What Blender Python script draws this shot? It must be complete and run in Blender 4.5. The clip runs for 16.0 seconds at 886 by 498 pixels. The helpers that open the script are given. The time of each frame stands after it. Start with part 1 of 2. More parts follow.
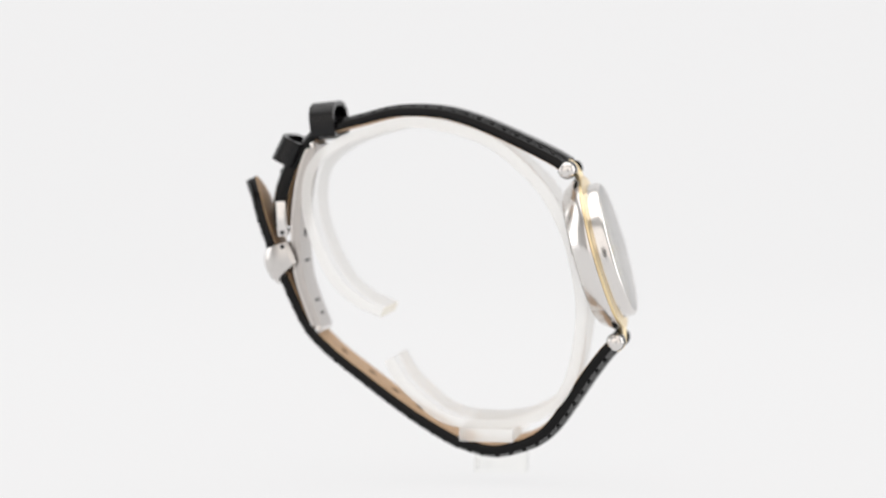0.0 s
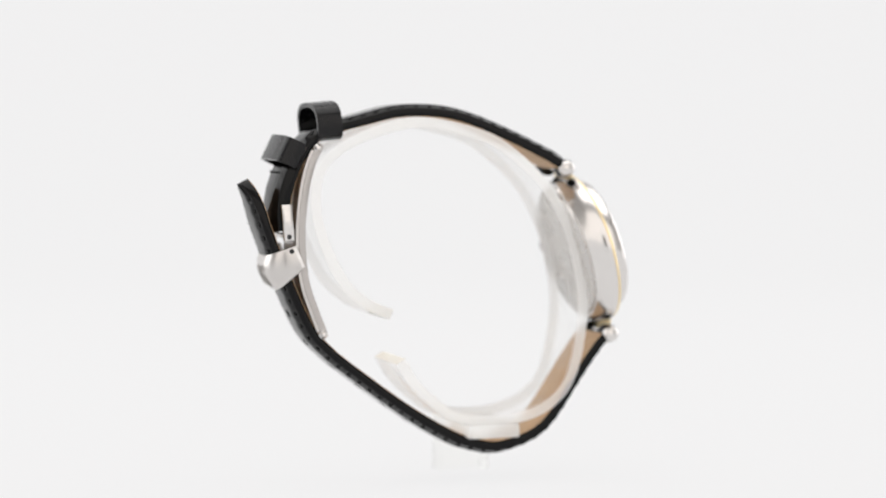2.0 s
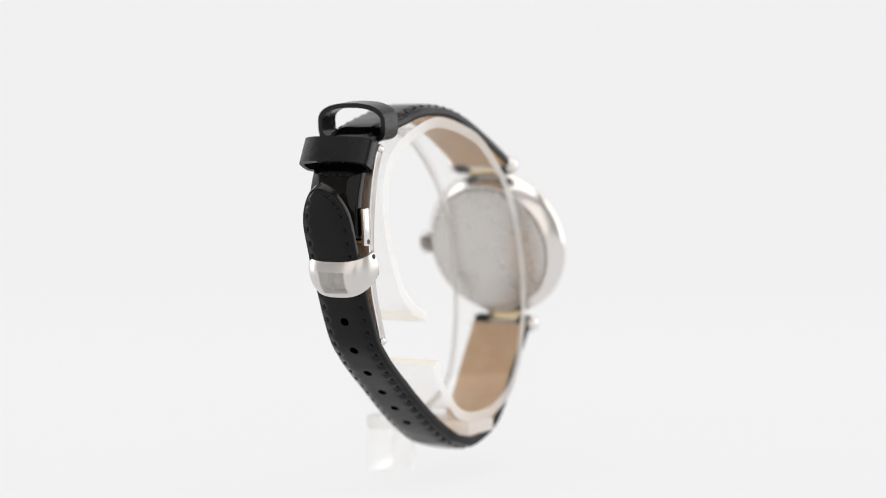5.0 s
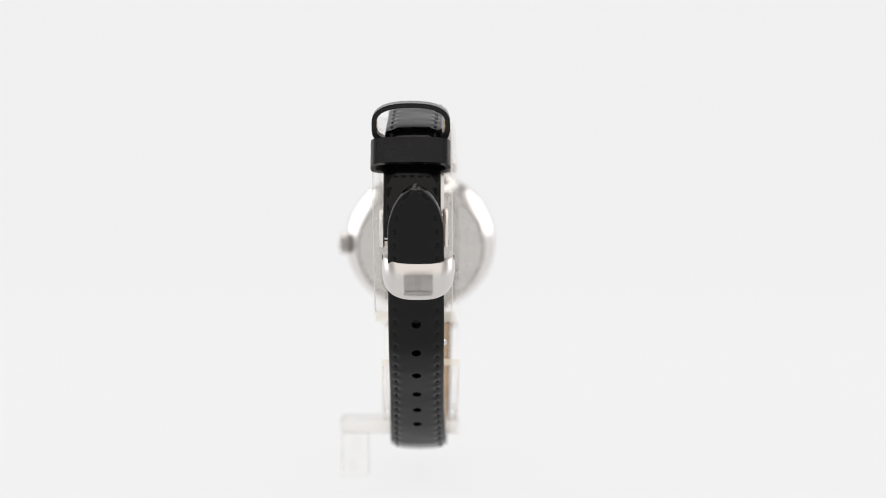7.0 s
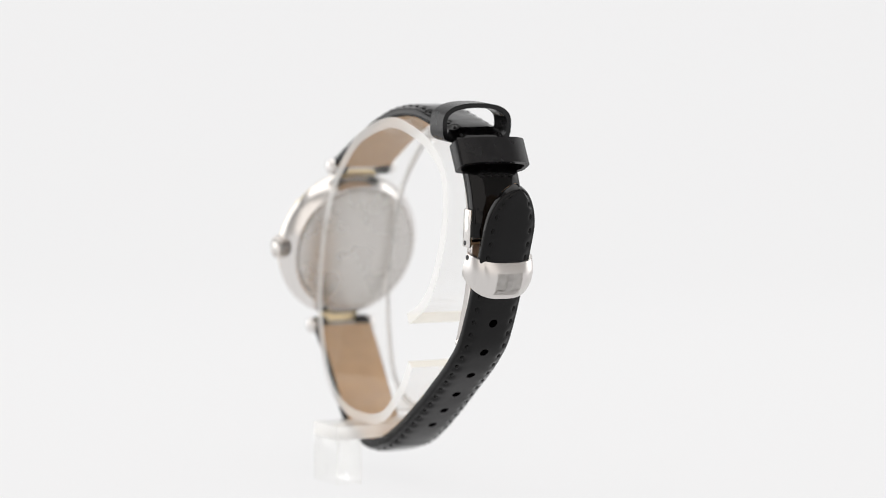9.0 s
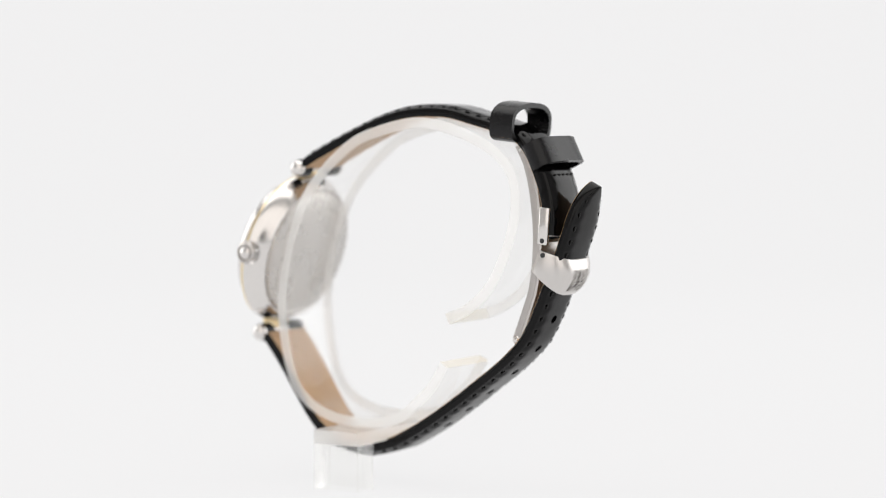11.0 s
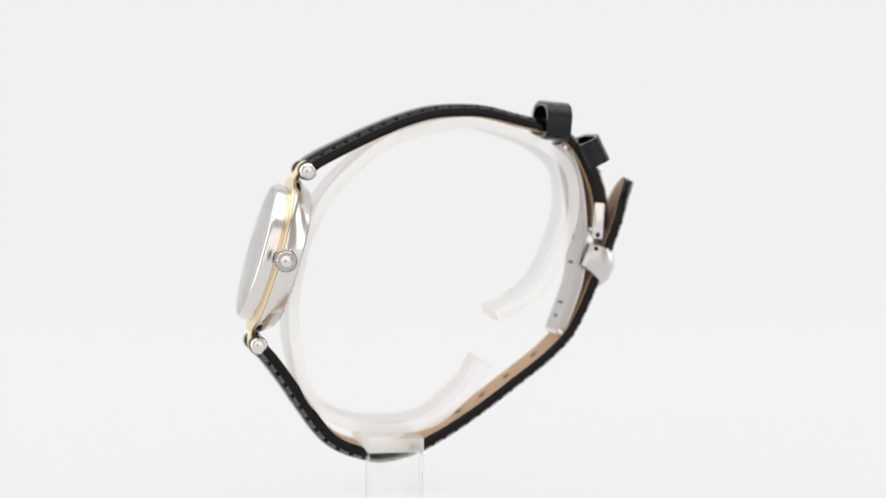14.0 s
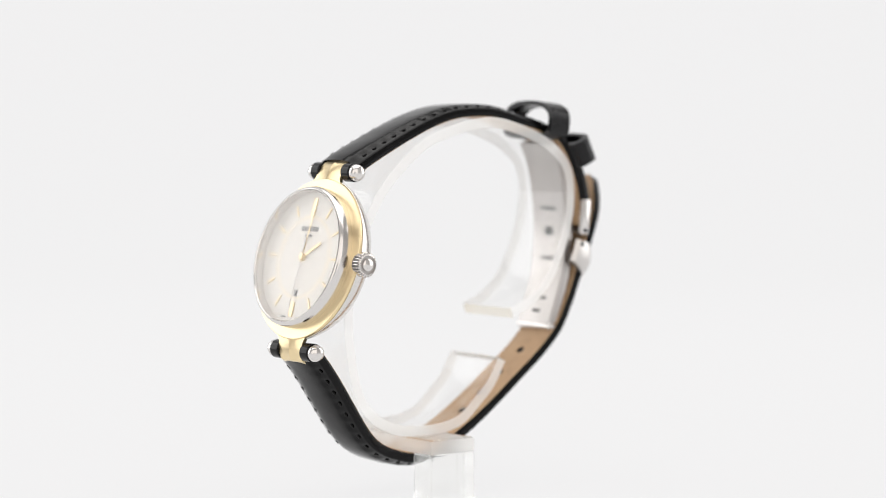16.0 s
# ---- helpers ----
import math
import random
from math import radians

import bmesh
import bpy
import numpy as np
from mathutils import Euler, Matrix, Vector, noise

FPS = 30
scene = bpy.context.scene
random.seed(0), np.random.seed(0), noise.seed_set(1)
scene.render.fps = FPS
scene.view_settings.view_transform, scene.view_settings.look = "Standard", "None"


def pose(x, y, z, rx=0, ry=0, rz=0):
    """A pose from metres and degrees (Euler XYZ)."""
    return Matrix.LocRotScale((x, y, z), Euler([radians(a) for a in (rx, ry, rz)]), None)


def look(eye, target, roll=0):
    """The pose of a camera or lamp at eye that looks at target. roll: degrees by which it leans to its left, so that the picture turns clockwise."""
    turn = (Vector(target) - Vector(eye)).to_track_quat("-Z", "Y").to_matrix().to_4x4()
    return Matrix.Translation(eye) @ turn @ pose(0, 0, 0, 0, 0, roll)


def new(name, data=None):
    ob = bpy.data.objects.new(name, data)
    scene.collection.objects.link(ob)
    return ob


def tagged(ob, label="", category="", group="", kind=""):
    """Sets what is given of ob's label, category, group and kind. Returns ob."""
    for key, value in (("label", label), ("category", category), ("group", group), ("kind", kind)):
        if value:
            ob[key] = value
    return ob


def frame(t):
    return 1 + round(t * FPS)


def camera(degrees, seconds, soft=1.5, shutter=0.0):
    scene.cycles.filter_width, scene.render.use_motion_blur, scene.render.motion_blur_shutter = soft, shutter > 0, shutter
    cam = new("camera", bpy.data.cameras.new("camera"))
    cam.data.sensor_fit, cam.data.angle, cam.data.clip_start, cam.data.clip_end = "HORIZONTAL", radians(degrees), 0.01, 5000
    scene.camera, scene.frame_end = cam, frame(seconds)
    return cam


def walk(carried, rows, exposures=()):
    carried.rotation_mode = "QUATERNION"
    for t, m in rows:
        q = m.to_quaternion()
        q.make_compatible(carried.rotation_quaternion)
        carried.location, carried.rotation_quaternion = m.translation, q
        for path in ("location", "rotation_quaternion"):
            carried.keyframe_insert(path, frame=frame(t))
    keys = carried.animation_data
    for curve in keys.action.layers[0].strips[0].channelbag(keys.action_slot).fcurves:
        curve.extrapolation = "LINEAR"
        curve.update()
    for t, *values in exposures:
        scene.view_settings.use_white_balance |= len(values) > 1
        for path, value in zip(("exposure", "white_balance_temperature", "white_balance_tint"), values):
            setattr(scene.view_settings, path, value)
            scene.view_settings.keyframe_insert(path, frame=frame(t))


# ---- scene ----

# ---------------------------------------------------------------- camera
SPIN = 14.284          # degrees a second that the display turns
BACK = 6.993           # the second at which the clasp faces the lens
EYE = (0.00147, -0.47715, 0.02802)
cam = camera(20.31, 16.0, soft=0.9)
view = Matrix.Translation(EYE) @ pose(0, 0, 0, 90 - 3.54, 0, 0)
walk(cam, [(0.0, view), (16.0, view)])
cam.data.dof.use_dof = True
cam.data.dof.focus_distance = 0.448
cam.data.dof.aperture_fstop = 10.5

# ---------------------------------------------------------------- light
world = bpy.data.worlds.new("studio")
world.use_nodes = True
world.node_tree.nodes["Background"].inputs[0].default_value = (1.0, 0.955, 0.915, 1)
world.node_tree.nodes["Background"].inputs[1].default_value = 1.28
scene.world = world
scene.view_settings.exposure = 0.0


def softbox(name, eye, target, sx, sy, watts, colour=(1, 1, 1)):
    lamp = bpy.data.lights.new(name, "AREA")
    lamp.shape, lamp.size, lamp.size_y, lamp.energy, lamp.color = "RECTANGLE", sx, sy, watts, colour
    ob = new(name, lamp)
    ob.matrix_world = look(eye, target)
    return ob


softbox("softbox_top", (0, 0.05, 0.60), (0, 0.05, 0), 0.9, 0.7, 3.0, (1, 0.985, 0.97))
softbox("softbox_left", (-0.62, 0.2, 0.2), (0, 0.05, 0.05), 0.5, 0.6, 1.7)
softbox("softbox_right", (0.62, 0.2, 0.2), (0, 0.05, 0.05), 0.5, 0.6, 1.7)

# ---------------------------------------------------------------- materials


def material(name, colour, rough=0.5, metal=0.0, grain=0.0, scale=400.0, vary=0.0, vscale=60.0, rvary=0.0, wave=0.0, wscale=120.0, **extra):
    """Principled surface with colour variation at two scales and a fine relief; scale in waves a metre."""
    m = bpy.data.materials.new(name)
    m.use_nodes = True
    nt = m.node_tree
    b = nt.nodes["Principled BSDF"]
    b.inputs["Base Color"].default_value = (*colour, 1)
    b.inputs["Roughness"].default_value = rough
    b.inputs["Metallic"].default_value = metal
    for key, value in extra.items():
        b.inputs[key.replace("_", " ")].default_value = value
    geo = nt.nodes.new("ShaderNodeTexCoord")
    if vary or rvary:
        n = nt.nodes.new("ShaderNodeTexNoise")
        n.inputs["Scale"].default_value, n.inputs["Detail"].default_value = vscale, 6
        nt.links.new(geo.outputs["Object"], n.inputs["Vector"])
        if vary:
            mix = nt.nodes.new("ShaderNodeMix")
            mix.data_type = "RGBA"
            mix.inputs[6].default_value = (*[c * (1 - vary) for c in colour], 1)
            mix.inputs[7].default_value = (*[min(1, c * (1 + vary)) for c in colour], 1)
            nt.links.new(n.outputs["Fac"], mix.inputs[0])
            nt.links.new(mix.outputs[2], b.inputs["Base Color"])
        if rvary:
            r = nt.nodes.new("ShaderNodeMapRange")
            r.inputs["To Min"].default_value, r.inputs["To Max"].default_value = rough - rvary, rough + rvary
            nt.links.new(n.outputs["Fac"], r.inputs["Value"])
            nt.links.new(r.outputs[0], b.inputs["Roughness"])
    if grain:
        g = nt.nodes.new("ShaderNodeTexNoise")
        g.inputs["Scale"].default_value, g.inputs["Detail"].default_value = scale, 4
        nt.links.new(geo.outputs["Object"], g.inputs["Vector"])
        bump = nt.nodes.new("ShaderNodeBump")
        bump.inputs["Strength"].default_value, bump.inputs["Distance"].default_value = grain, 0.0002
        nt.links.new(g.outputs["Fac"], bump.inputs["Height"])
        nt.links.new(bump.outputs[0], b.inputs["Normal"])
        if wave:
            w = nt.nodes.new("ShaderNodeTexNoise")
            w.inputs["Scale"].default_value, w.inputs["Detail"].default_value = wscale, 2
            nt.links.new(geo.outputs["Object"], w.inputs["Vector"])
            slow = nt.nodes.new("ShaderNodeBump")
            slow.inputs["Strength"].default_value, slow.inputs["Distance"].default_value = wave, 0.0015
            nt.links.new(w.outputs["Fac"], slow.inputs["Height"])
            nt.links.new(slow.outputs[0], bump.inputs["Normal"])
    return m


BOUNCE = material("pale_bounce_sheet", (0.5, 0.495, 0.49), 0.8, grain=0.05, scale=300, vary=0.02, vscale=40)
WHITE_GLOW = material("glowing_white_sweep", (0.06, 0.06, 0.06), 0.7, vary=0.02, vscale=4, Emission_Color=(1, 0.995, 0.998, 1), Emission_Strength=0.822, Specular_IOR_Level=0.0)    # glow added for an even white free of floor shade
LEATHER = material("black_patent_leather", (0.0022, 0.002, 0.0022), 0.1, grain=0.06, scale=900, vary=0.3, vscale=250, rvary=0.04, Specular_IOR_Level=0.2, wave=0.22, wscale=80)
EDGE = material("black_edge_paint", (0.016, 0.015, 0.015), 0.5, grain=0.3, scale=1500, vary=0.3)
LINING = material("tan_lining_leather", (0.45, 0.295, 0.17), 0.6, grain=0.5, scale=2200, vary=0.22, vscale=350)
THREAD = material("black_thread", (0.003, 0.003, 0.003), 0.5, grain=0.2, scale=4000, Specular_IOR_Level=0.15)
KEEPER = material("satin_black_keeper_leather", (0.005, 0.0048, 0.0055), 0.26, grain=0.08, scale=1800, vary=0.2, vscale=300, rvary=0.06, Specular_IOR_Level=0.3)
STEEL = material("polished_steel", (0.74, 0.715, 0.695), 0.19, 1.0, rvary=0.04, vscale=500)
BRUSHED = material("brushed_steel", (0.50, 0.475, 0.46), 0.34, 1.0, grain=0.15, scale=3000, vary=0.06, vscale=800)
BACKPLATE = material("satin_steel_back", (0.59, 0.567, 0.545), 0.28, 1.0, grain=0.05, scale=1200, vary=0.09, vscale=190, rvary=0.08)
COVER = material("satin_steel_cover", (0.64, 0.615, 0.595), 0.3, 1.0, grain=0.012, scale=4000, rvary=0.05, vscale=500)
FROST = material("frosted_steel", (0.70, 0.675, 0.65), 0.38, 1.0, grain=0.06, scale=5000)
GOLD = material("yellow_gold_plate", (0.86, 0.70, 0.43), 0.3, 1.0, grain=0.05, scale=4000, rvary=0.06, vscale=500)
DIAL = material("silvered_dial", (0.76, 0.725, 0.675), 0.4, 0.0, grain=0.06, scale=3000, vary=0.02)
# black that stands for shade in small recesses; the lens shares it
DARK = material("recess_shade_lens_black", (0.02, 0.02, 0.022), 0.6)
FLUTE_SHADE = material("flute_shade_steel", (0.2, 0.19, 0.185), 0.4, 1.0, vary=0.1)
PRINT = material("grey_print", (0.22, 0.21, 0.21), 0.6)
BODY = material("black_camera_plastic", (0.012, 0.012, 0.012), 0.6, grain=0.3, scale=900, vary=0.2)


def clear(name, ior, share, tint, rough, sheen=0.7, steep=5.0):
    """A clear sheet: a share of it bends light, the rest lets it straight through; its gloss grows towards grazing views."""
    m = bpy.data.materials.new(name)
    m.use_nodes = True
    nt = m.node_tree
    nt.nodes.remove(nt.nodes["Principled BSDF"])
    out = nt.nodes["Material Output"]
    thru, gloss, glass = (nt.nodes.new("ShaderNodeBsdf" + k) for k in ("Transparent", "Glossy", "Glass"))
    thru.inputs[0].default_value = (*tint, 1)
    glass.inputs["Color"].default_value = (1, 1, 0.99, 1)
    gloss.inputs["Roughness"].default_value = glass.inputs["Roughness"].default_value = rough
    glass.inputs["IOR"].default_value = ior
    slant = nt.nodes.new("ShaderNodeLayerWeight")
    power, fres = nt.nodes.new("ShaderNodeMath"), nt.nodes.new("ShaderNodeMath")
    power.operation, fres.operation = "POWER", "MULTIPLY_ADD"
    power.inputs[1].default_value = steep
    fres.inputs[1].default_value, fres.inputs[2].default_value = sheen, 0.035
    slant.inputs[0].default_value = 0.5
    nt.links.new(slant.outputs["Facing"], power.inputs[0])
    nt.links.new(power.outputs[0], fres.inputs[0])
    a, b = nt.nodes.new("ShaderNodeMixShader"), nt.nodes.new("ShaderNodeMixShader")
    nt.links.new(fres.outputs[0], a.inputs[0])
    nt.links.new(thru.outputs[0], a.inputs[1])
    nt.links.new(gloss.outputs[0], a.inputs[2])
    b.inputs[0].default_value = share
    nt.links.new(a.outputs[0], b.inputs[1])
    nt.links.new(glass.outputs[0], b.inputs[2])
    nt.links.new(b.outputs[0], out.inputs[0])
    return m


ACRYLIC = clear("clear_acrylic", 1.2, 0.02, (0.996, 0.995, 0.992), 0.03, 0.35)


def cut_edge(name, colour, low, high):
    """The milky sawn edge of an acrylic sheet: it scatters most light and lets a little straight through."""
    m = bpy.data.materials.new(name)
    m.use_nodes = True
    nt = m.node_tree
    nt.nodes.remove(nt.nodes["Principled BSDF"])
    soft, back, thru = (nt.nodes.new("ShaderNodeBsdf" + k) for k in ("Diffuse", "Refraction", "Transparent"))
    back.inputs["Roughness"].default_value, back.inputs["IOR"].default_value = 0.5, 1.15
    grain = nt.nodes.new("ShaderNodeTexNoise")
    grain.inputs["Scale"].default_value = 700
    ramp = nt.nodes.new("ShaderNodeMapRange")
    ramp.inputs["To Min"].default_value, ramp.inputs["To Max"].default_value = low, high
    soft.inputs[0].default_value = back.inputs[0].default_value = (*colour, 1)
    a, b = nt.nodes.new("ShaderNodeMixShader"), nt.nodes.new("ShaderNodeMixShader")
    a.inputs[0].default_value = 0.42
    nt.links.new(soft.outputs[0], a.inputs[1])
    nt.links.new(back.outputs[0], a.inputs[2])
    nt.links.new(grain.outputs["Fac"], ramp.inputs["Value"])
    nt.links.new(ramp.outputs[0], b.inputs[0])
    nt.links.new(a.outputs[0], b.inputs[1])
    nt.links.new(thru.outputs[0], b.inputs[2])
    nt.links.new(b.outputs[0], nt.nodes["Material Output"].inputs[0])
    return m


SAWN = cut_edge("sawn_acrylic_edge", (0.985, 0.98, 0.968), 0.16, 0.32)
CAPS = cut_edge("sawn_acrylic_end", (0.93, 0.88, 0.76), 0.3, 0.5)
BLOCK = clear("clear_acrylic_block", 1.3, 0.18, (0.992, 0.992, 0.986), 0.02)
EDGES = clear("polished_acrylic_edge", 1.45, 0.7, (0.9, 0.9, 0.89), 0.04)
CRYSTAL = clear("sapphire_crystal", 1.7, 0.0, (0.99, 0.99, 0.99), 0.0, 0.95, 4.0)

# ---------------------------------------------------------------- building helpers
MM = 0.001
MID = -3.06            # mid-plane of the strap beside the turning axis, mm
FOOT = -51.0           # the ground's height, mm


def part(name, bm, mat, parent, label="", smooth=True, m=None):
    """Links a bmesh, in millimetres of the display's space, as one mesh under its thing or part."""
    bmesh.ops.recalc_face_normals(bm, faces=bm.faces)
    me = bpy.data.meshes.new(name)
    bm.to_mesh(me)
    bm.free()
    me.materials.append(mat)
    if smooth:
        for p in me.polygons:
            p.use_smooth = True
        me.set_sharp_from_angle(angle=radians(38))
    return placed(name, me, parent, label, m)


def placed(name, me, parent, label="", m=None):
    ob = new(name, me)
    ob.parent = parent
    if m is not None:
        ob.matrix_basis = m
    if label:
        tagged(ob, label)
    return ob


def thing(name, label, category, base):
    ob = new(name)
    ob.empty_display_size = 0.01
    ob.location = (0, 0, base * MM)
    ob["base"] = base
    return tagged(ob, label, category)


BASE = [0.0]


def V(x, y, z):
    return Vector(((x + MID) * MM, y * MM, (z - BASE[0]) * MM))


def spline(points, step=0.8):
    """A smooth line through a few places, resampled evenly."""
    p = [Vector(q) for q in points]
    p = [p[0] * 2 - p[1]] + p + [p[-1] * 2 - p[-2]]
    out = []
    for i in range(1, len(p) - 2):
        for k in range(12):
            t = k / 12
            a, b, c, d = p[i - 1:i + 3]
            out.append(0.5 * (2 * b + (c - a) * t + (2 * a - 5 * b + 4 * c - d) * t * t + (3 * b - a - 3 * c + d) * t ** 3))
    out.append(p[-2])
    dist = [0.0]
    for a, b in zip(out, out[1:]):
        dist.append(dist[-1] + (b - a).length)
    n = max(2, round(dist[-1] / step))
    res, j = [], 0
    for k in range(n + 1):
        s = dist[-1] * k / n
        while j < len(dist) - 2 and dist[j + 1] < s:
            j += 1
        f = (s - dist[j]) / max(1e-9, dist[j + 1] - dist[j])
        res.append(out[j].lerp(out[j + 1], f))
    return res


def frames_of(line, flip=1):
    """Place, tangent and outward normal along a line in the y-z plane."""
    res = []
    for i, p in enumerate(line):
        a, b = line[max(0, i - 1)], line[min(len(line) - 1, i + 1)]
        t = (b - a).normalized()
        res.append((p, t, Vector((-t.y, t.x)) * flip))
    return res


def sweep(bm, fr, section, lean=lambda p: 0.0):
    """Lofts closed sections along a line; section(i, s) gives (x, n) pairs, s running 0 to 1."""
    rings = []
    last = len(fr) - 1
    for i, (p, t, n) in enumerate(fr):
        rings.append([bm.verts.new(V(x + lean(p), p.x + n.x * h, p.y + n.y * h)) for x, h in section(i, i / last)])
    for a, b in zip(rings, rings[1:]):
        for k in range(len(a)):
            bm.faces.new((a[k], a[k - 1], b[k - 1], b[k]))
    bm.faces.new(rings[0])
    bm.faces.new(rings[-1][::-1])
    return bm


def rounded(hx, lo, hi, r=0.4, dome=0.0, sink=0.1):
    """A rounded rectangle in x and n, its outer side domed."""
    pts = []
    rim = hi - 0.55 * min(1, hx / 3) if dome else hi
    for cx, cy, a0 in ((hx - r, lo + r, -90), (hx - r, rim - r, 0)):
        for k in range(4):
            a = radians(a0 + 30 * k)
            pts.append((cx + r * math.cos(a), cy + r * math.sin(a)))
    if dome:
        # a sloping stitched border, a pressed groove, then the padded middle
        for u in (0.95, 0.86, 0.79, 0.70, 0.6, 0.35, 0.0, -0.35, -0.6, -0.70, -0.79, -0.86, -0.95):
            rise = {0.95: -0.42 - 0.3 * sink, 0.86: -0.18 - 0.8 * sink, 0.79: -0.05 - sink, 0.70: 0.3 * dome - 0.3 * sink}.get(abs(u), dome * (1 - (u / 0.9) ** 2))
            pts.append((u * (hx - r), hi + rise))
    for cx, cy, a0 in ((r - hx, rim - r, 90), (r - hx, lo + r, 180)):
        for k in range(4):
            a = radians(a0 + 30 * k)
            pts.append((cx + r * math.cos(a), cy + r * math.sin(a)))
    return pts


def box(bm, c, half, axes=None, bevel=0.15):
    """A bevelled block round c; axes: its own x, y, z directions."""
    ax = axes or (Vector((1, 0, 0)), Vector((0, 1, 0)), Vector((0, 0, 1)))
    b = min(bevel, *[h * 0.6 for h in half])
    new_verts = []
    for sx in (-1, 1):
        for sy in (-1, 1):
            for sz in (-1, 1):
                p = Vector(c) + ax[0] * sx * half[0] + ax[1] * sy * half[1] + ax[2] * sz * half[2]
                new_verts.append(bm.verts.new(V(*p)))
    v = new_verts
    fs = [bm.faces.new([v[i] for i in q]) for q in ((0, 1, 3, 2), (4, 6, 7, 5), (0, 4, 5, 1), (2, 3, 7, 6), (0, 2, 6, 4), (1, 5, 7, 3))]
    if b > 0:
        edges = list({e for f in fs for e in f.edges})
        bmesh.ops.bevel(bm, geom=edges, offset=b * MM, segments=2, affect="EDGES", profile=0.5)
    return bm


def lathe(bm, profile, o, axis, side, up, seg=96, closed=False):
    """Turns (r, d) pairs round an axis through o."""
    rings = []
    for r, d in profile:
        if r < 1e-6:
            rings.append([bm.verts.new(V(*(o + axis * d)))])
        else:
            rings.append([bm.verts.new(V(*(o + axis * d + (side * math.cos(2 * math.pi * k / seg) + up * math.sin(2 * math.pi * k / seg)) * r))) for k in range(seg)])
    pairs = list(zip(rings, rings[1:])) + ([(rings[-1], rings[0])] if closed else [])
    for a, b in pairs:
        for k in range(seg):
            j = (k + 1) % seg
            if len(a) == 1 and len(b) == 1:
                continue
            if len(a) == 1:
                bm.faces.new((a[0], b[j], b[k]))
            elif len(b) == 1:
                bm.faces.new((a[k], a[j], b[0]))
            else:
                bm.faces.new((a[k], a[j], b[j], b[k]))
    return bm


def B():
    return bmesh.new()


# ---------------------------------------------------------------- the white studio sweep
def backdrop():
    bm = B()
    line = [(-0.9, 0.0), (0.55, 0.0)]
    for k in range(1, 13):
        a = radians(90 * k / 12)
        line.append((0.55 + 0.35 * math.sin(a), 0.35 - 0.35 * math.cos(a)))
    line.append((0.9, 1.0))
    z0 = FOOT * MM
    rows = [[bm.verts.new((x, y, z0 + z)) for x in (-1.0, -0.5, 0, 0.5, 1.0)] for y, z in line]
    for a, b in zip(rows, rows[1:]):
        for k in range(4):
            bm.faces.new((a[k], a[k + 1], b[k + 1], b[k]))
    # the sweep is no lamp; its glow stands in for even light
    ob = part("backdrop", bm, WHITE_GLOW, None)
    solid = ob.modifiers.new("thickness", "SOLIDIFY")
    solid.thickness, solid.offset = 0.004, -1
    tagged(ob, "seamless white sweep under the display, its even brightness added as glow", "backdrop", kind="structure")
    # unseen side and top sheets, added to shape reflections in the steel
    for name, x in (("wall_left", -1.004), ("wall_right", 1.004)):
        bm = B()
        bmesh.ops.create_cube(bm, size=1, matrix=Matrix.Translation((x, 0.0, z0 + 0.5)) @ Matrix.Diagonal((0.006, 1.8, 1.0, 1)))
        tagged(part(name, bm, BOUNCE, None), "unseen pale side sheet added to shape light and reflections", "wall", kind="structure")
    bm = B()
    bmesh.ops.create_cube(bm, size=1, matrix=Matrix.Translation((0, 0, z0 + 1.006)) @ Matrix.Diagonal((2.02, 1.82, 0.008, 1)))
    tagged(part("ceiling", bm, BOUNCE, None), "unseen pale top sheet added to shape light and reflections", "ceiling", kind="structure")


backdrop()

# ---------------------------------------------------------------- the acrylic stand
BASE[0] = FOOT
stand = thing("watch_stand", "clear acrylic watch stand with an open cuff on a side post", "display stand", FOOT)
CUFF = [(-9.9, -13.7), (-14.6, -11.6), (-19.4, -7.2), (-23.4, 1.0), (-24.8, 8.2), (-23.6, 14.4), (-18.8, 18.7), (-11.0, 21.8), (-3.5, 23.0),
        (5.6, 21.3), (12.6, 18.3), (20.8, 11.0), (25.3, 3.4), (27.5, -3.3), (28.9, -13.5), (27.0, -25.3), (23.2, -31.2), (16.5, -34.3),
        (8.0, -34.8), (2.0, -33.5), (-2.0, -30.5), (-5.7, -27.0), (-8.4, -22.6)]


def make_stand():
    fr = frames_of(spline(CUFF, 0.9), 1)
    # the sheet is bent slightly askew, its two free ends do not meet in one line, and it is widest behind the case
    def strip(i, s):
        askew = -0.95 - 0.85 * s if s < 0.35 else -1.25 + 2.4 * (s - 0.35)
        bulge = max(0.0, 1 - ((s - 0.58) / 0.22) ** 2)
        return [(x + askew + 0.5 * bulge, h) for x, h in rounded(7.3 + 0.6 * bulge, -1.05, 1.05, 0.25)]

    part("cuff", sweep(B(), fr, strip), ACRYLIC, stand, "clear bent acrylic cuff with an open gap")
    part("shelf", box(B(), (-4.0, 10.6, -36.9), (11.6, 5.2, 1.35), bevel=0.3), BLOCK, stand)
    part("post", box(B(), (-12.9, 10.6, -42.9), (2.7, 5.15, 4.65), bevel=0.25), BLOCK, stand)
    screw = lathe(B(), [(0, 0.5), (0.7, 0.45), (0.9, 0.2), (0.9, 0.0), (0, 0.0)], Vector((4.2, 5.45, -49.2)), Vector((0, -1, 0)), Vector((1, 0, 0)), Vector((0, 0, 1)), 20)
    part("screw", screw, BRUSHED, stand, "small grey screw head")
    part("foot_plate", box(B(), (-4.0, 10.6, -49.3), (11.5, 5.15, 1.69), bevel=0.3), BLOCK, stand)


make_stand()
for piece in stand.children:
    piece.data.materials.append(SAWN)
    piece.data.materials.append(CAPS)
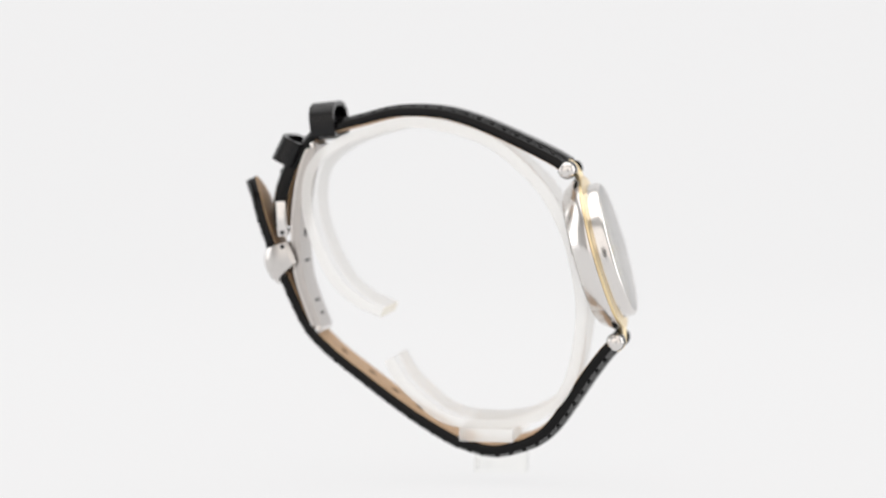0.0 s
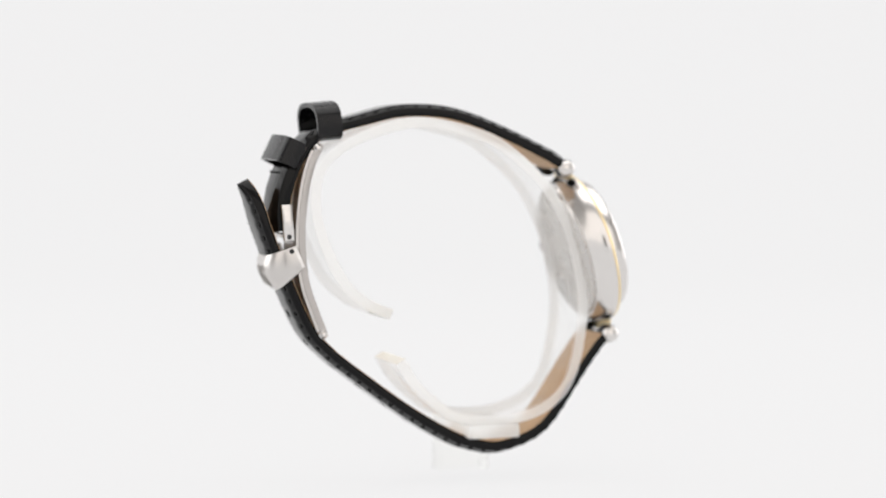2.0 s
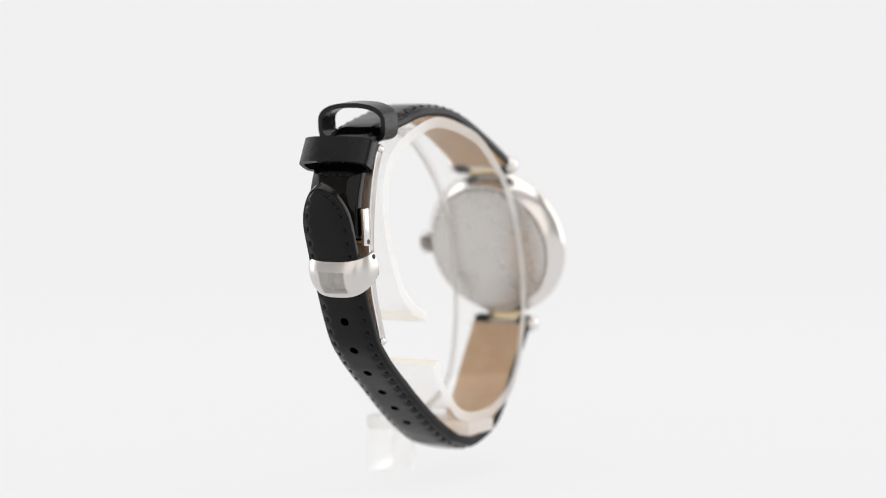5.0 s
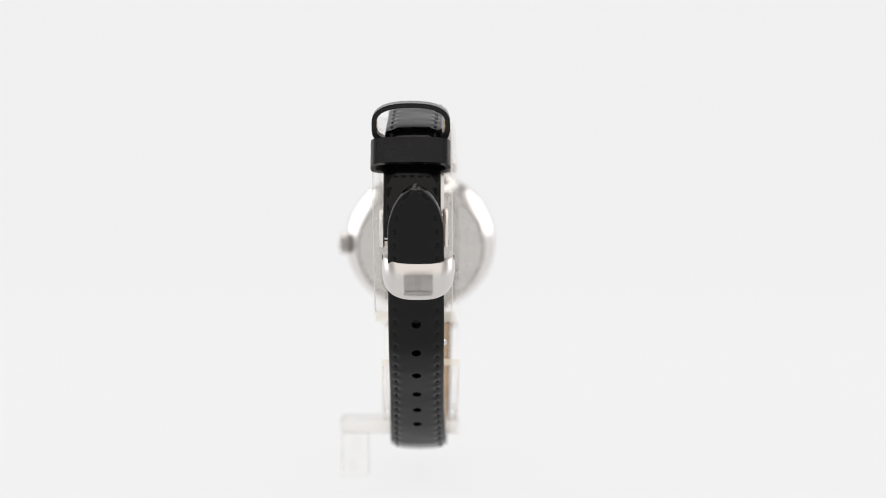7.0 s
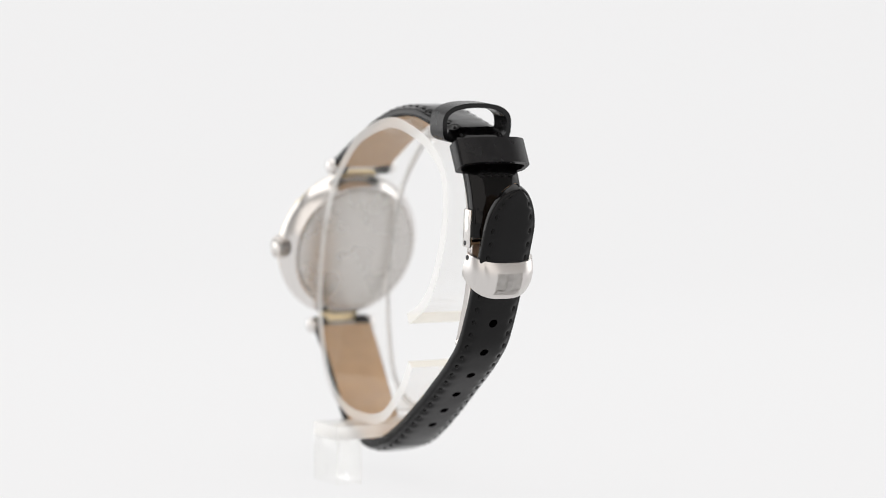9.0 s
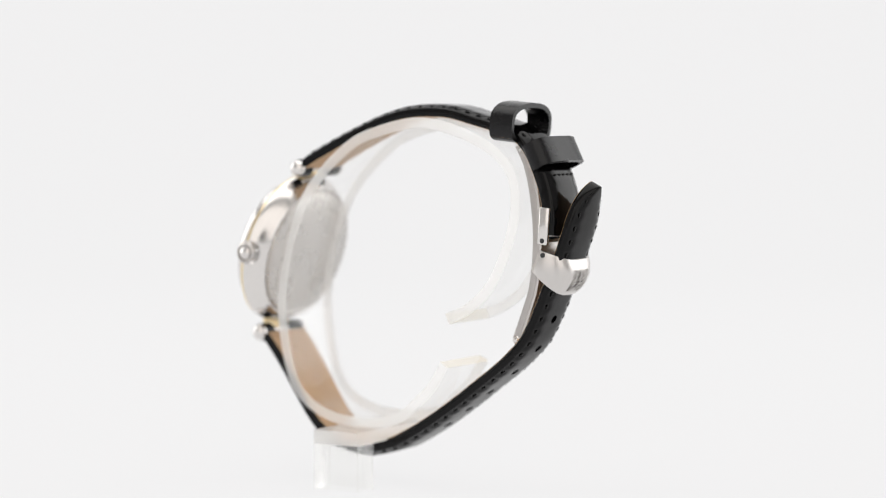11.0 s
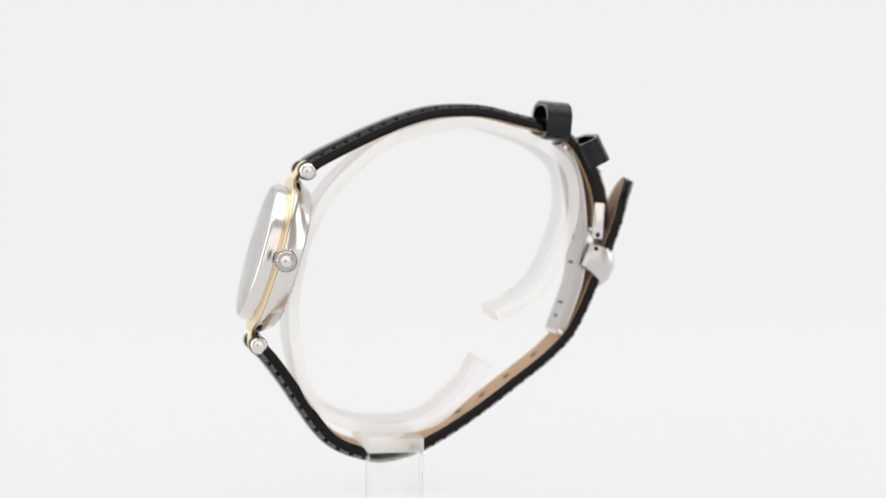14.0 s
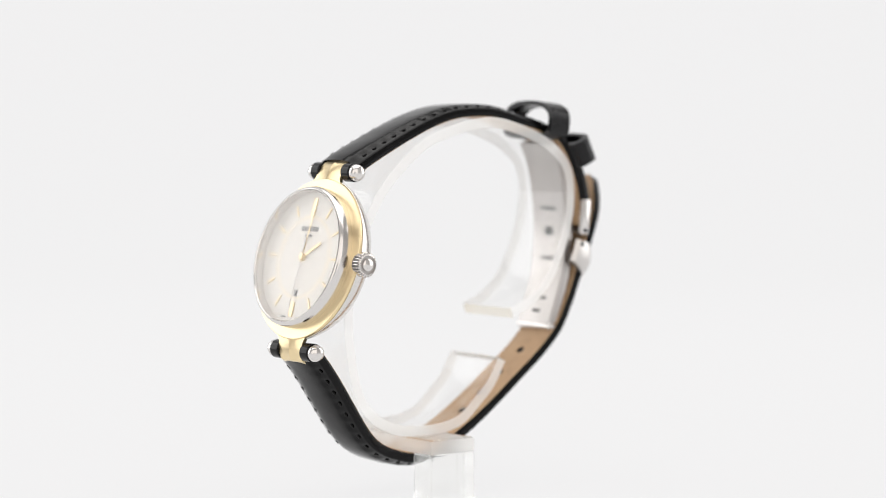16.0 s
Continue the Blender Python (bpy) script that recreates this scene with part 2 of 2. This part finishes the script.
    piece.data.materials.append(EDGES)
    for face in piece.data.polygons:
        slim = face.area < 1.2e-5 and abs(face.normal.z) < 0.5
        if piece.name == "post" and slim:
            face.material_index = 3
        elif piece.name in ("shelf", "foot_plate") and abs(face.normal.z) < 0.5:
            face.material_index = 1
        elif piece.name == "cuff" and abs(face.normal.x) > 0.55:
            face.material_index = 1
        elif piece.name == "cuff" and len(face.vertices) > 4:
            face.material_index = 2
    piece.visible_shadow = False    # clear panes let the light through

# ---------------------------------------------------------------- the wristwatch
WB = -41.5
BASE[0] = WB
watch = thing("wristwatch", "two-tone wristwatch with silver dial and black patent strap round the cuff", "watch", WB)

CEN = Vector((0, 30.6, -2.38))          # the case's middle, between the two strap bars
FACE = Vector((0, 0.961, 0.276))        # out of the dial
UP = Vector((0, -0.276, 0.961))         # towards twelve
SIDE = Vector((-1, 0, 0))               # towards three, the crown's side

UPPER = [(25.2, 14.7), (23.2, 16.0), (18.25, 18.5), (12.9, 21.0), (7.5, 23.2), (2.2, 24.7), (-3.2, 25.2), (-8.5, 24.95), (-13.9, 23.7),
         (-18.7, 22.5), (-23.0, 21.0), (-25.7, 18.7), (-27.6, 15.5), (-29.1, 12.0), (-30.0, 8.8), (-30.3, 5.5), (-30.1, 2.6)]
LOWER = [(34.4, -19.4), (32.5, -21.6), (29.7, -25.4), (26.5, -30.2), (23.4, -34.6), (20.6, -37.3), (16.8, -39.1), (11.4, -40.2), (5.5, -38.9),
         (2.2, -37.4), (-3.2, -34.2), (-9.7, -29.7), (-14.0, -26.5), (-18.3, -23.3), (-21.5, -20.6), (-24.7, -17.2), (-27.4, -12.2), (-29.5, -7.4),
         (-31.2, -4.2), (-32.2, -1.0), (-33.8, 3.4), (-35.5, 8.7), (-37.1, 12.0)]


def lean_up(p):
    """The upper half drifts a little sideways towards the clasp."""
    return -1.1 * min(1, max(0, (5 - p.x) / 33))


def lean_low(p):
    return -0.4 * min(1, max(0, (25 - p.x) / 30))


PITCH = 2.6            # from stitch to stitch, mm


def strap(name, line, flip, wide, thick, tip=0.0, label="", lean=lean_up, fold=0.0):
    """One half of the strap: a domed black outer leather, a tan lining, and stitches along both edges."""
    fr = frames_of(spline(line, 0.22 if tip else 0.45), flip)
    n = len(fr) - 1
    length = sum((fr[i + 1][0] - fr[i][0]).length for i in range(n))

    def half(s):
        w = wide[0] + (wide[1] - wide[0]) * min(1, s / 0.55)
        left = (1 - s) * length
        if tip and left < tip:
            w *= max(0.08, math.sin(math.pi / 2 * left / tip) ** 0.52)
        return w / 2

    def depth(s):
        # fold: leather doubled back round a pin at the far end
        u = min(1, max(0, (s - 0.77) / 0.08))
        return thick[0] + (thick[1] - thick[0]) * min(1, s / 0.6) + fold * u * u * (3 - 2 * u)

    def under(s):
        # the half with the holes thins on its inner side past the bend
        return -1.08 + (0.3 * min(1, max(0, (s - 0.35) / 0.15)) if tip else 0)

    def outer(i, s):
        h, d = half(s), depth(s)
        r = min(0.5, h * 0.4)
        # every stitch draws the leather in
        pull = 0.5 + 0.5 * math.cos(2 * math.pi * (s * length - 3) / PITCH)
        small = min(1, h / 4)
        # padded near the case, flat towards the clasp
        pad = 0.6 - 0.5 * min(1, s / 0.5)
        return rounded(h, under(s), d - 1.3 - pad, r, pad * small, (0.03 + (0.21 if tip else 0.15) * pull) * small)

    def inner(i, s):
        h = max(0.02, half(s) - 0.35, half(s) * 0.6)
        return rounded(h, under(s) - 0.06, under(s) + 0.13, min(0.04, h * 0.3))

    body = part(name, sweep(B(), fr, outer, lean), LEATHER, watch, label)
    part("lining", sweep(B(), fr, inner, lean), LINING, body, "tan leather lining")
    return body, fr, half, depth, lean, n, length


def stitches(body, fr, half, depth, lean, n, length, start, stop, inset=1.25, pitch=PITCH):
    bm = B()
    bmesh.ops.create_icosphere(bm, subdivisions=1, radius=1)
    me = bpy.data.meshes.new("stitch")
    bm.to_mesh(me)
    bm.free()
    me.materials.append(THREAD)
    for p in me.polygons:
        p.use_smooth = True
    s = start
    while s < stop:
        f = s / length * n
        i = min(n - 1, int(f))
        p = fr[i][0].lerp(fr[i + 1][0], f - i)
        t, nn = fr[i][1], fr[i][2]
        h, d = half(s / length), depth(s / length)
        for side in (-1, 1):
            if h < 1.9:
                continue
            o = V(side * (h - inset) + lean(p), *(p + nn * (d - 1.3 - (0.6 - 0.5 * min(1, s / length / 0.5)) - 0.28)))
            m = Matrix.Identity(4)
            m.col[0] = (0, t.x * 0.0006, t.y * 0.0006, 0)
            m.col[1] = (0.0004, 0, 0, 0)
            m.col[2] = (0, nn.x * 0.00016, nn.y * 0.00016, 0)
            m.col[3] = (*o, 1)
            placed("stitch", me, body, m=m)
        s += pitch


up = strap("upper_strap", UPPER, -1, (12.6, 10.4), (3.2, 2.5), fold=1.0, label="glossy black padded leather strap half")
low = strap("lower_strap", LOWER, 1, (12.6, 10.2), (3.2, 2.9), tip=9.0, lean=lean_low, label="glossy black strap half with punched holes and pointed tip")
stitches(*up, 3, up[-1] - 17)
stitches(*low, 3, low[-1] - 2.2)


def cross_stitches():
    fr = up[1]
    p, t, n = min(fr, key=lambda q: (q[0] - Vector((-28.7, 12.9))).length)
    me = next(o for o in up[0].children if o.name.startswith("stitch")).data
    for k in range(5):
        o = V(-4.1 + 1.5 * k, *(p + n * 2.15))
        m = Matrix.Identity(4)
        m.col[0], m.col[1] = (0.0006, 0, 0, 0), (0, t.x * 0.00026, t.y * 0.00026, 0)
        m.col[2], m.col[3] = (0, n.x * 0.0003, n.y * 0.0003, 0), (*o, 1)
        placed("stitch", me, up[0], m=m)


cross_stitches()


def punch_holes():
    """Six buckle holes through leather and lining."""
    fr = low[1]
    bm = B()
    spots = []
    for y, z in ((-28.5, -13.6), (-25.4, -19.2), (-20.2, -23.8), (-14.7, -27.9), (-10.0, -31.8), (-5.4, -35.2)):
        p, t, n = min(fr, key=lambda q: (q[0] - Vector((y, z))).length)
        o = Vector((lean_low(p), p.x, p.y))
        spots.append((o, Vector((0, n.x, n.y)), Vector((0, t.x, t.y))))
        lathe(bm, [(0, -3), (0.85, -3), (0.85, 3), (0, 3)], o, Vector((0, n.x, n.y)), Vector((1, 0, 0)), Vector((0, t.x, t.y)), 20)
    bmesh.ops.remove_doubles(bm, verts=bm.verts, dist=1e-7)
    cutter = part("cutter", bm, DARK, None)
    for ob in (low[0], next(o for o in low[0].children if o.name.startswith("lining"))):
        cut = ob.modifiers.new("holes", "BOOLEAN")
        cut.operation, cut.object, cut.solver = "DIFFERENCE", cutter, "EXACT"
        cutter.matrix_world = Matrix.Translation((0, 0, WB * MM))
        bpy.context.view_layer.update()
        solid = bpy.data.meshes.new_from_object(ob.evaluated_get(bpy.context.evaluated_depsgraph_get()))
        ob.modifiers.clear()
        ob.data = solid
        for p in solid.polygons:
            p.use_smooth = p.use_smooth and len(p.vertices) == 4
        solid.set_sharp_from_angle(angle=radians(30))
    bpy.data.objects.remove(cutter)
    # a dark disc inside each hole takes the place of its shade
    for o, n, t in spots:
        part("hole", lathe(B(), [(0, -0.45), (0.86, -0.45), (0.86, -0.2), (0, -0.2)], o, n, Vector((1, 0, 0)), t, 16), DARK, low[0], "dark disc in the punched hole for its shade")


punch_holes()


def keeper(name, c, t, size, reach, wall=0.9, arch=0.6):
    """A leather loop round the strap: c its middle, t its direction along the strap; reach: its half height."""
    t = Vector(t).normalized()
    n = Vector((-t.y, t.x))
    if n.dot(Vector(c)) < 0:
        n = -n
    bm = B()
    rings = []
    for grow in (0.0, -wall):
        hx, hn = size[0] + grow, reach + grow
        for along in (-size[1], size[1]):
            ring = []
            for k in range(40):
                a = 2 * math.pi * k / 40
                ca, sa = math.cos(a), math.sin(a)
                e = arch if sa > 0 else 0.45
                x = hx * math.copysign(abs(ca) ** e, ca)
                y = hn * math.copysign(abs(sa) ** (arch if sa > 0 else 0.5), sa)
                q = Vector(c) + n * y + t * along
                ring.append(bm.verts.new(V(x - 1.4, q.x, q.y)))
            rings.append(ring)
    o0, o1, i0, i1 = rings
    for a, b in ((o0, o1), (o1, i1), (i1, i0), (i0, o0)):
        for k in range(40):
            bm.faces.new((a[k - 1], a[k], b[k], b[k - 1]))
    return part(name, bm, KEEPER, watch, "satin black leather keeper loop")


keeper("strap_keeper", (-21.9, 23.2), (-0.995, -0.09), (7.2, 2.4), 3.75, arch=0.8)
keeper("strap_keeper", (-29.0, 17.3), (-0.44, -0.9), (7.25, 2.5), 2.6)


def case():
    def ring(name, prof, mat, label="", seg=96, closed=True):
        return part(name, lathe(B(), prof, CEN, FACE, SIDE, UP, seg, closed), mat, watch, label)

    ring("case_middle", [(0, -1.9), (12.8, -1.9), (13.0, -2.25), (13.3, -2.2), (14.0, -1.35), (14.65, -0.45), (15.1, 0.4), (15.34, 1.1), (15.36, 1.4), (15.3, 1.46), (0, 1.46)], STEEL, "polished steel bowl-shaped case middle", closed=False)
    ring("case_back", [(0, -2.65), (12.3, -2.65), (12.6, -2.5), (12.7, -2.2), (12.7, -1.8), (0, -1.8)], BACKPLATE, "dull grey steel case back", closed=False)
    ring("gold_plate", [(12.3, 1.45), (15.1, 1.45), (15.22, 1.55), (15.22, 1.9), (15.1, 2.05), (13.0, 2.2), (12.3, 2.2)], GOLD, "yellow gold upper plate")
    ring("bezel", [(12.2, 2.1), (13.25, 2.15), (13.3, 2.5), (13.22, 4.1), (13.05, 4.5), (12.8, 4.72), (12.55, 4.8), (12.4, 4.65), (12.2, 2.85)], STEEL, "polished steel bezel")
    dial = ring("dial", [(0, 2.85), (12.25, 2.85), (12.25, 2.5), (0, 2.5)], DIAL, "silver white dial with an inner ring", closed=False)
    glass = ring("crystal", [(0, 5.3), (6, 5.23), (10, 5.08), (12.4, 4.8), (12.4, 4.4), (10, 4.55), (0, 4.65)], CRYSTAL, "clear domed crystal", closed=False)
    glass.visible_shadow = False
    return dial


DIAL_PLATE = case()


def lugs():
    for s in (1, -1):
        bm = B()
        line = [(13.6, 1.95), (15.2, 1.7), (16.6, 1.45), (17.9, 1.1), (18.9, 0.35), (19.2, -0.9)]
        rows = []
        for k, (e, d) in enumerate(line):
            w = (5.2, 3.9, 3.45, 3.35, 3.35, 3.3)[k]
            row = []
            for x, lift in ((-w, -0.75), (-w, -0.08), (-0.4, 0.02), (0, 0.22), (0.4, 0.02), (w, -0.08), (w, -0.75)):
                q = CEN + UP * (e * s) + FACE * (d + lift) + SIDE * x
                row.append(bm.verts.new(V(*q)))
            rows.append(row)
        for a, b in zip(rows, rows[1:]):
            for k in range(7):
                bm.faces.new((a[k - 1], a[k], b[k], b[k - 1]))
        bm.faces.new(rows[0])
        bm.faces.new(rows[-1])
        part("lug_tab", bm, GOLD, watch, "yellow gold centre lug")
        o = CEN + UP * (17.0 * s)
        bar = part("strap_bar", lathe(B(), [(0, -6.6), (0.7, -6.6), (0.7, 6.6), (0, 6.6)], o, SIDE, FACE, UP, 20), STEEL, watch)
        for x in (-1, 1):
            roll = [(0, 3.45), (1.5, 3.45), (1.75, 3.65), (1.75, 5.75), (1.5, 6.0), (0, 6.0)]
            part("leather_roll", lathe(B(), roll, o, SIDE * x, FACE, UP, 28), LEATHER, bar, "black leather rolled round the bar")
            ball = [(0, 7.55), (0.8, 7.5), (1.3, 7.2), (1.55, 6.7), (1.6, 6.2), (1.45, 5.6), (0.9, 5.2), (0, 5.1)]
            part("bar_end", lathe(B(), [(r, d) for r, d in ball], o, SIDE * x, FACE, UP, 32), STEEL, bar, "round polished steel bar end")


lugs()


def crown():
    bm = B()
    o = CEN + FACE * 0.55
    seg = 96
    prof = [(0, 14.4), (1.2, 14.4), (2.0, 14.7), (2.3, 15.0), (2.3, 16.3), (2.05, 16.6), (1.7, 16.7), (1.6, 16.3), (1.2, 16.3), (1.1, 16.75), (0.7, 16.95), (0, 17.0)]
    rings = []
    for r, d in prof:
        row = []
        for k in range(seg):
            a = 2 * math.pi * k / seg
            q = r - (0.36 if r > 1.9 and (k // 2) % 2 else 0)
            row.append(bm.verts.new(V(*(o + SIDE * d + (FACE * math.cos(a) + UP * math.sin(a)) * max(q, 0.001)))))
        rings.append(row)
    for a, b in zip(rings, rings[1:]):
        for k in range(seg):
            bm.faces.new((a[k - 1], a[k], b[k], b[k - 1]))
    knob = part("crown", bm, STEEL, watch, "fluted steel winding crown")
    # darker core and ring put the shade of gaps and groove into colour
    part("crown_core", lathe(B(), [(0, 14.6), (2.08, 14.6), (2.08, 16.35), (0, 16.35)], o, SIDE, FACE, UP, 48), FLUTE_SHADE, knob, "darkened steel core for the shade between the flutes")
    part("crown_groove", lathe(B(), [(1.1, 16.2), (1.1, 16.39), (1.68, 16.39), (1.68, 16.2)], o, SIDE, FACE, UP, 48, True), BRUSHED, knob, "duller grey ring for the shade in the groove")


crown()


def dial_marks():
    def bar(name, hour_deg, r0, r1, w, mat, h=0.12, d=2.85, label=""):
        a = radians(hour_deg)
        out = UP * math.cos(a) + SIDE * math.sin(a)
        across = SIDE * math.cos(a) - UP * math.sin(a)
        c = CEN + out * ((r0 + r1) / 2) + FACE * (d + h / 2)
        part(name, box(B(), c, (w / 2, (r1 - r0) / 2, h / 2), (across, out, FACE), 0.03), mat, DIAL_PLATE, label)

    for k in range(12):
        if k in (0, 6):
            bar("hour_marker", 30 * k, 8.4 if k else 7.8, 11.2, 1.15, GOLD, 0.2)
        else:
            bar("hour_marker", 30 * k, 8.6, 10.9, 0.3, GOLD, 0.2)
    ringp = [(7.6, 2.85), (7.6, 2.89), (7.72, 2.89), (7.72, 2.85)]
    part("dial_ring", lathe(B(), ringp, CEN, FACE, SIDE, UP, 72, True), GOLD, DIAL_PLATE)
    bar("hour_hand", 58, -0.8, 5.4, 0.5, GOLD, 0.12, 3.1)
    bar("minute_hand", 5, -1.0, 9.0, 0.32, GOLD, 0.12, 3.27)
    bar("second_hand", 182, -1.4, 9.6, 0.16, BRUSHED, 0.08, 3.44)
    bar("second_hand_tail", 182, -3.6, -1.4, 0.42, BRUSHED, 0.08, 3.44)
    part("hand_hub", lathe(B(), [(0, 2.85), (0.7, 2.85), (0.7, 3.55), (0.5, 3.65), (0, 3.65)], CEN, FACE, SIDE, UP, 24), GOLD, DIAL_PLATE)
    bar("date_window", 180, 6.2, 7.4, 1.1, PRINT, 0.04, 2.85)
    # the maker's mark as plain bars
    for k, half_w, half_h, r in [(k - 2.5, 0.34, 0.45, 5.4) for k in range(6)] + [(k - 1.5, 0.22, 0.28, 4.1) for k in range(4)] + [(k + o, 0.12, 0.16, -11.3) for k in range(5) for o in (-9.0, 5.0)]:
        c = CEN + UP * r + SIDE * (k * half_w * 2.6) + FACE * 2.87
        part("dial_print", box(B(), c, (half_w, half_h, 0.02), (SIDE, UP, FACE), 0.0), PRINT, DIAL_PLATE)


dial_marks()

# ---------------------------------------------------------------- the folding clasp
LEAF = [(-23.0, 18.8), (-24.8, 15.2), (-26.1, 9.9), (-26.8, 3.4), (-26.7, -2.0), (-26.0, -7.4), (-24.4, -12.2), (-22.5, -17.1)]


def clasp():
    fr = frames_of(spline(LEAF, 0.9), -1)
    part("clasp_leaf", sweep(B(), fr, lambda i, s: rounded(4.7, -0.4, 0.95, 0.1)), BRUSHED, watch, "curved brushed steel clasp leaf")
    part("clasp_leaf", sweep(B(), fr[2:-1], lambda i, s: rounded(4.7, 0.96, 1.5, 0.05)), COVER, watch, "curved polished steel clasp leaf")
    for p, t, n in (fr[-1], fr[1]):
        o = Vector((0, p.x + n.x * 0.5, p.y + n.y * 0.5))
        part("hinge_pin", lathe(B(), [(0, -5.2), (0.45, -5.1), (0.6, -4.8), (0.85, -4.6), (0.85, 4.6), (0.6, 4.8), (0.45, 5.1), (0, 5.2)], o, Vector((1, 0, 0)), Vector((0, 1, 0)), Vector((0, 0, 1)), 20), STEEL, watch)
    # side cheeks at the upper end, with dark discs for their shaded pin holes
    t, n = Vector((0.0, 0.08, -1.0)).normalized(), Vector((0.0, -1.0, -0.08)).normalized()
    for s in (-1, 1):
        cheek = part("clasp_cheek", box(B(), (s * 5.75 - 0.8, -30.0, 4.2), (0.5, 1.05, 3.5), (Vector((1, 0, 0)), n, t), 0.4), STEEL, watch, "small polished steel clasp cheek")
        for dz in (1.5,):
            o = Vector((s * 6.2 - 0.8, -29.8, dz))
            part("rivet", lathe(B(), [(0, 0.1), (0.45, 0.1), (0.5, 0.0), (0.5, -0.1), (0, -0.1)], o, Vector((s, 0, 0)), Vector((0, 1, 0)), Vector((0, 0, 1)), 16), DARK, cheek)
    for z in (6.3, 1.6):
        part("clasp_pin", lathe(B(), [(0, -5.6), (0.5, -5.6), (0.5, 5.6), (0, 5.6)], Vector((-0.8, -29.9, z)), Vector((1, 0, 0)), Vector((0, 1, 0)), Vector((0, 0, 1)), 16), STEEL, watch)


clasp()


BC = Vector((-30.7, -4.0))
BT = Vector((0.39, -0.92)).normalized()
BN = Vector((-0.92, -0.39)).normalized()


def cover(x, f, grow=0.0):
    """A place on the domed buckle cover: x across, -1 to 1; f along the strap, -1 to 1."""
    lift = (1 - abs(x) ** 3.4) ** 0.42
    push = 1.25 * (1 - (f - 0.1) ** 2) * lift
    end = 4.0 - 1.3 * abs(x) ** 2.5 if f > 0 else 3.0 + 0.25 * abs(x) ** 2
    end *= 1 - (0.4 if f > 0 else 0.12) * (1 - lift) ** 2
    q = BC + BT * (f * end + 0.1) + BN * (-2.6 + 4.95 * lift + push + grow)
    return ((6.35 + 0.3 * (1 - f * f)) * x * (1 + grow * 0.12), q)


def buckle():
    bm = B()
    rows = []
    for k in range(49):
        x = math.sin(math.pi * (k / 48 - 0.5))
        x = math.copysign(abs(x) ** 0.8, x)
        outer = [cover(x, -1 + m / 5) for m in range(11)]
        inner = [cover(x, 1 - m / 5, -0.85) for m in range(11)]
        rows.append([bm.verts.new(V(xx, q.x, q.y)) for xx, q in outer + inner])
    for a, b in zip(rows, rows[1:]):
        for k in range(22):
            bm.faces.new((a[k - 1], a[k], b[k], b[k - 1]))
    bm.faces.new(rows[0])
    bm.faces.new(rows[-1])
    ob = part("buckle_cover", bm, COVER, watch, "domed polished steel buckle cover")
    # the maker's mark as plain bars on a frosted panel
    for x0, x1, f0, f1, rise, mat in ((-2.55, 2.55, -0.47, 0.76, 0.02, FROST), (-0.55, 0.55, -0.42, 0.46, 0.12, COVER), (-2.15, 2.15, 0.46, 0.7, 0.12, COVER)):
        bm = B()
        grid = []
        for k in range(9):
            row = []
            for m in range(7):
                f = f0 + (f1 - f0) * m / 6
                x = x0 + (x1 - x0) * k / 8
                xx, q = cover(x / 6.5, f, rise)
                row.append(bm.verts.new(V(xx, q.x, q.y)))
            grid.append(row)
        for a, b in zip(grid, grid[1:]):
            for k in range(6):
                bm.faces.new((a[k], a[k + 1], b[k + 1], b[k]))
        bmesh.ops.solidify(bm, geom=bm.faces[:], thickness=-0.00003)
        part("cover_emblem", bm, mat, ob, "frosted steel panel" if mat is FROST else "polished steel bar")
    # dark discs on both sides stand in for shaded pin holes
    for s in (-1, 1):
        o = Vector((s * 6.38, -29.6, -1.2))
        part("rivet", lathe(B(), [(0, 0.16), (0.45, 0.16), (0.5, 0.0), (0.5, -0.3), (0, -0.3)], o, Vector((s, 0, 0)), Vector((0, 1, 0)), Vector((0, 0, 1)), 16), DARK, ob)


buckle()


def leaf_slots():
    fr = frames_of(spline(LEAF, 0.9), -1)
    # no slots are cut; flat dark bars carry their shade as colour
    for z, w, h in ((5.9, 2.1, 0.28), (1.2, 1.1, 0.8), (-4.2, 2.1, 0.25), (-12.3, 1.9, 0.25), (-14.5, 1.1, 0.3)):
        p, t, n = min(fr, key=lambda q: abs(q[0].y - z))
        part("slot", box(B(), (0, p.x - n.x * 0.4, p.y - n.y * 0.4), (w, 0.03, h), (Vector((1, 0, 0)), Vector((0, n.x, n.y)), Vector((0, t.x, t.y))), 0.0), DARK, watch, "dark bar on the clasp leaf for the shade of a slot")


leaf_slots()


# ---------------------------------------------------------------- the filming camera, mirrored in the polished steel
def video_camera():
    BASE[0] = FOOT
    cam_body = thing("video_camera", "black video camera standing on the white sweep", "camera", FOOT)
    o = Vector((1.47 - MID, 0, 28.0))
    back, side, up = Vector((0, -1, 0)), Vector((1, 0, 0)), Vector((0, 0, 1))
    part("body", box(B(), (o.x, -555.0, 19.0), (66, 30, 69.9), bevel=8), BODY, cam_body)
    barrel = [(0, 497.0), (30, 497.0), (33, 484.0), (36, 484.0), (36, 500.0), (33, 503.0), (33, 530.0), (0, 530.0)]
    part("lens_barrel", lathe(B(), barrel, Vector((o.x, 0, o.z)), back, side, up, 48), BODY, cam_body)
    part("lens_glass", lathe(B(), [(0, 492.0), (20, 494.0), (30, 497.5), (0, 497.5)], Vector((o.x, 0, o.z)), back, side, up, 48), DARK, cam_body, "dark front lens")


video_camera()


def motions():
    for ob in (watch, stand):
        rows = []
        for k in range(33):
            s = k * 0.5
            rows.append((s, pose(0, 0, ob["base"] * MM, 0, 0, SPIN * (s - BACK))))
        walk(ob, rows)


motions()
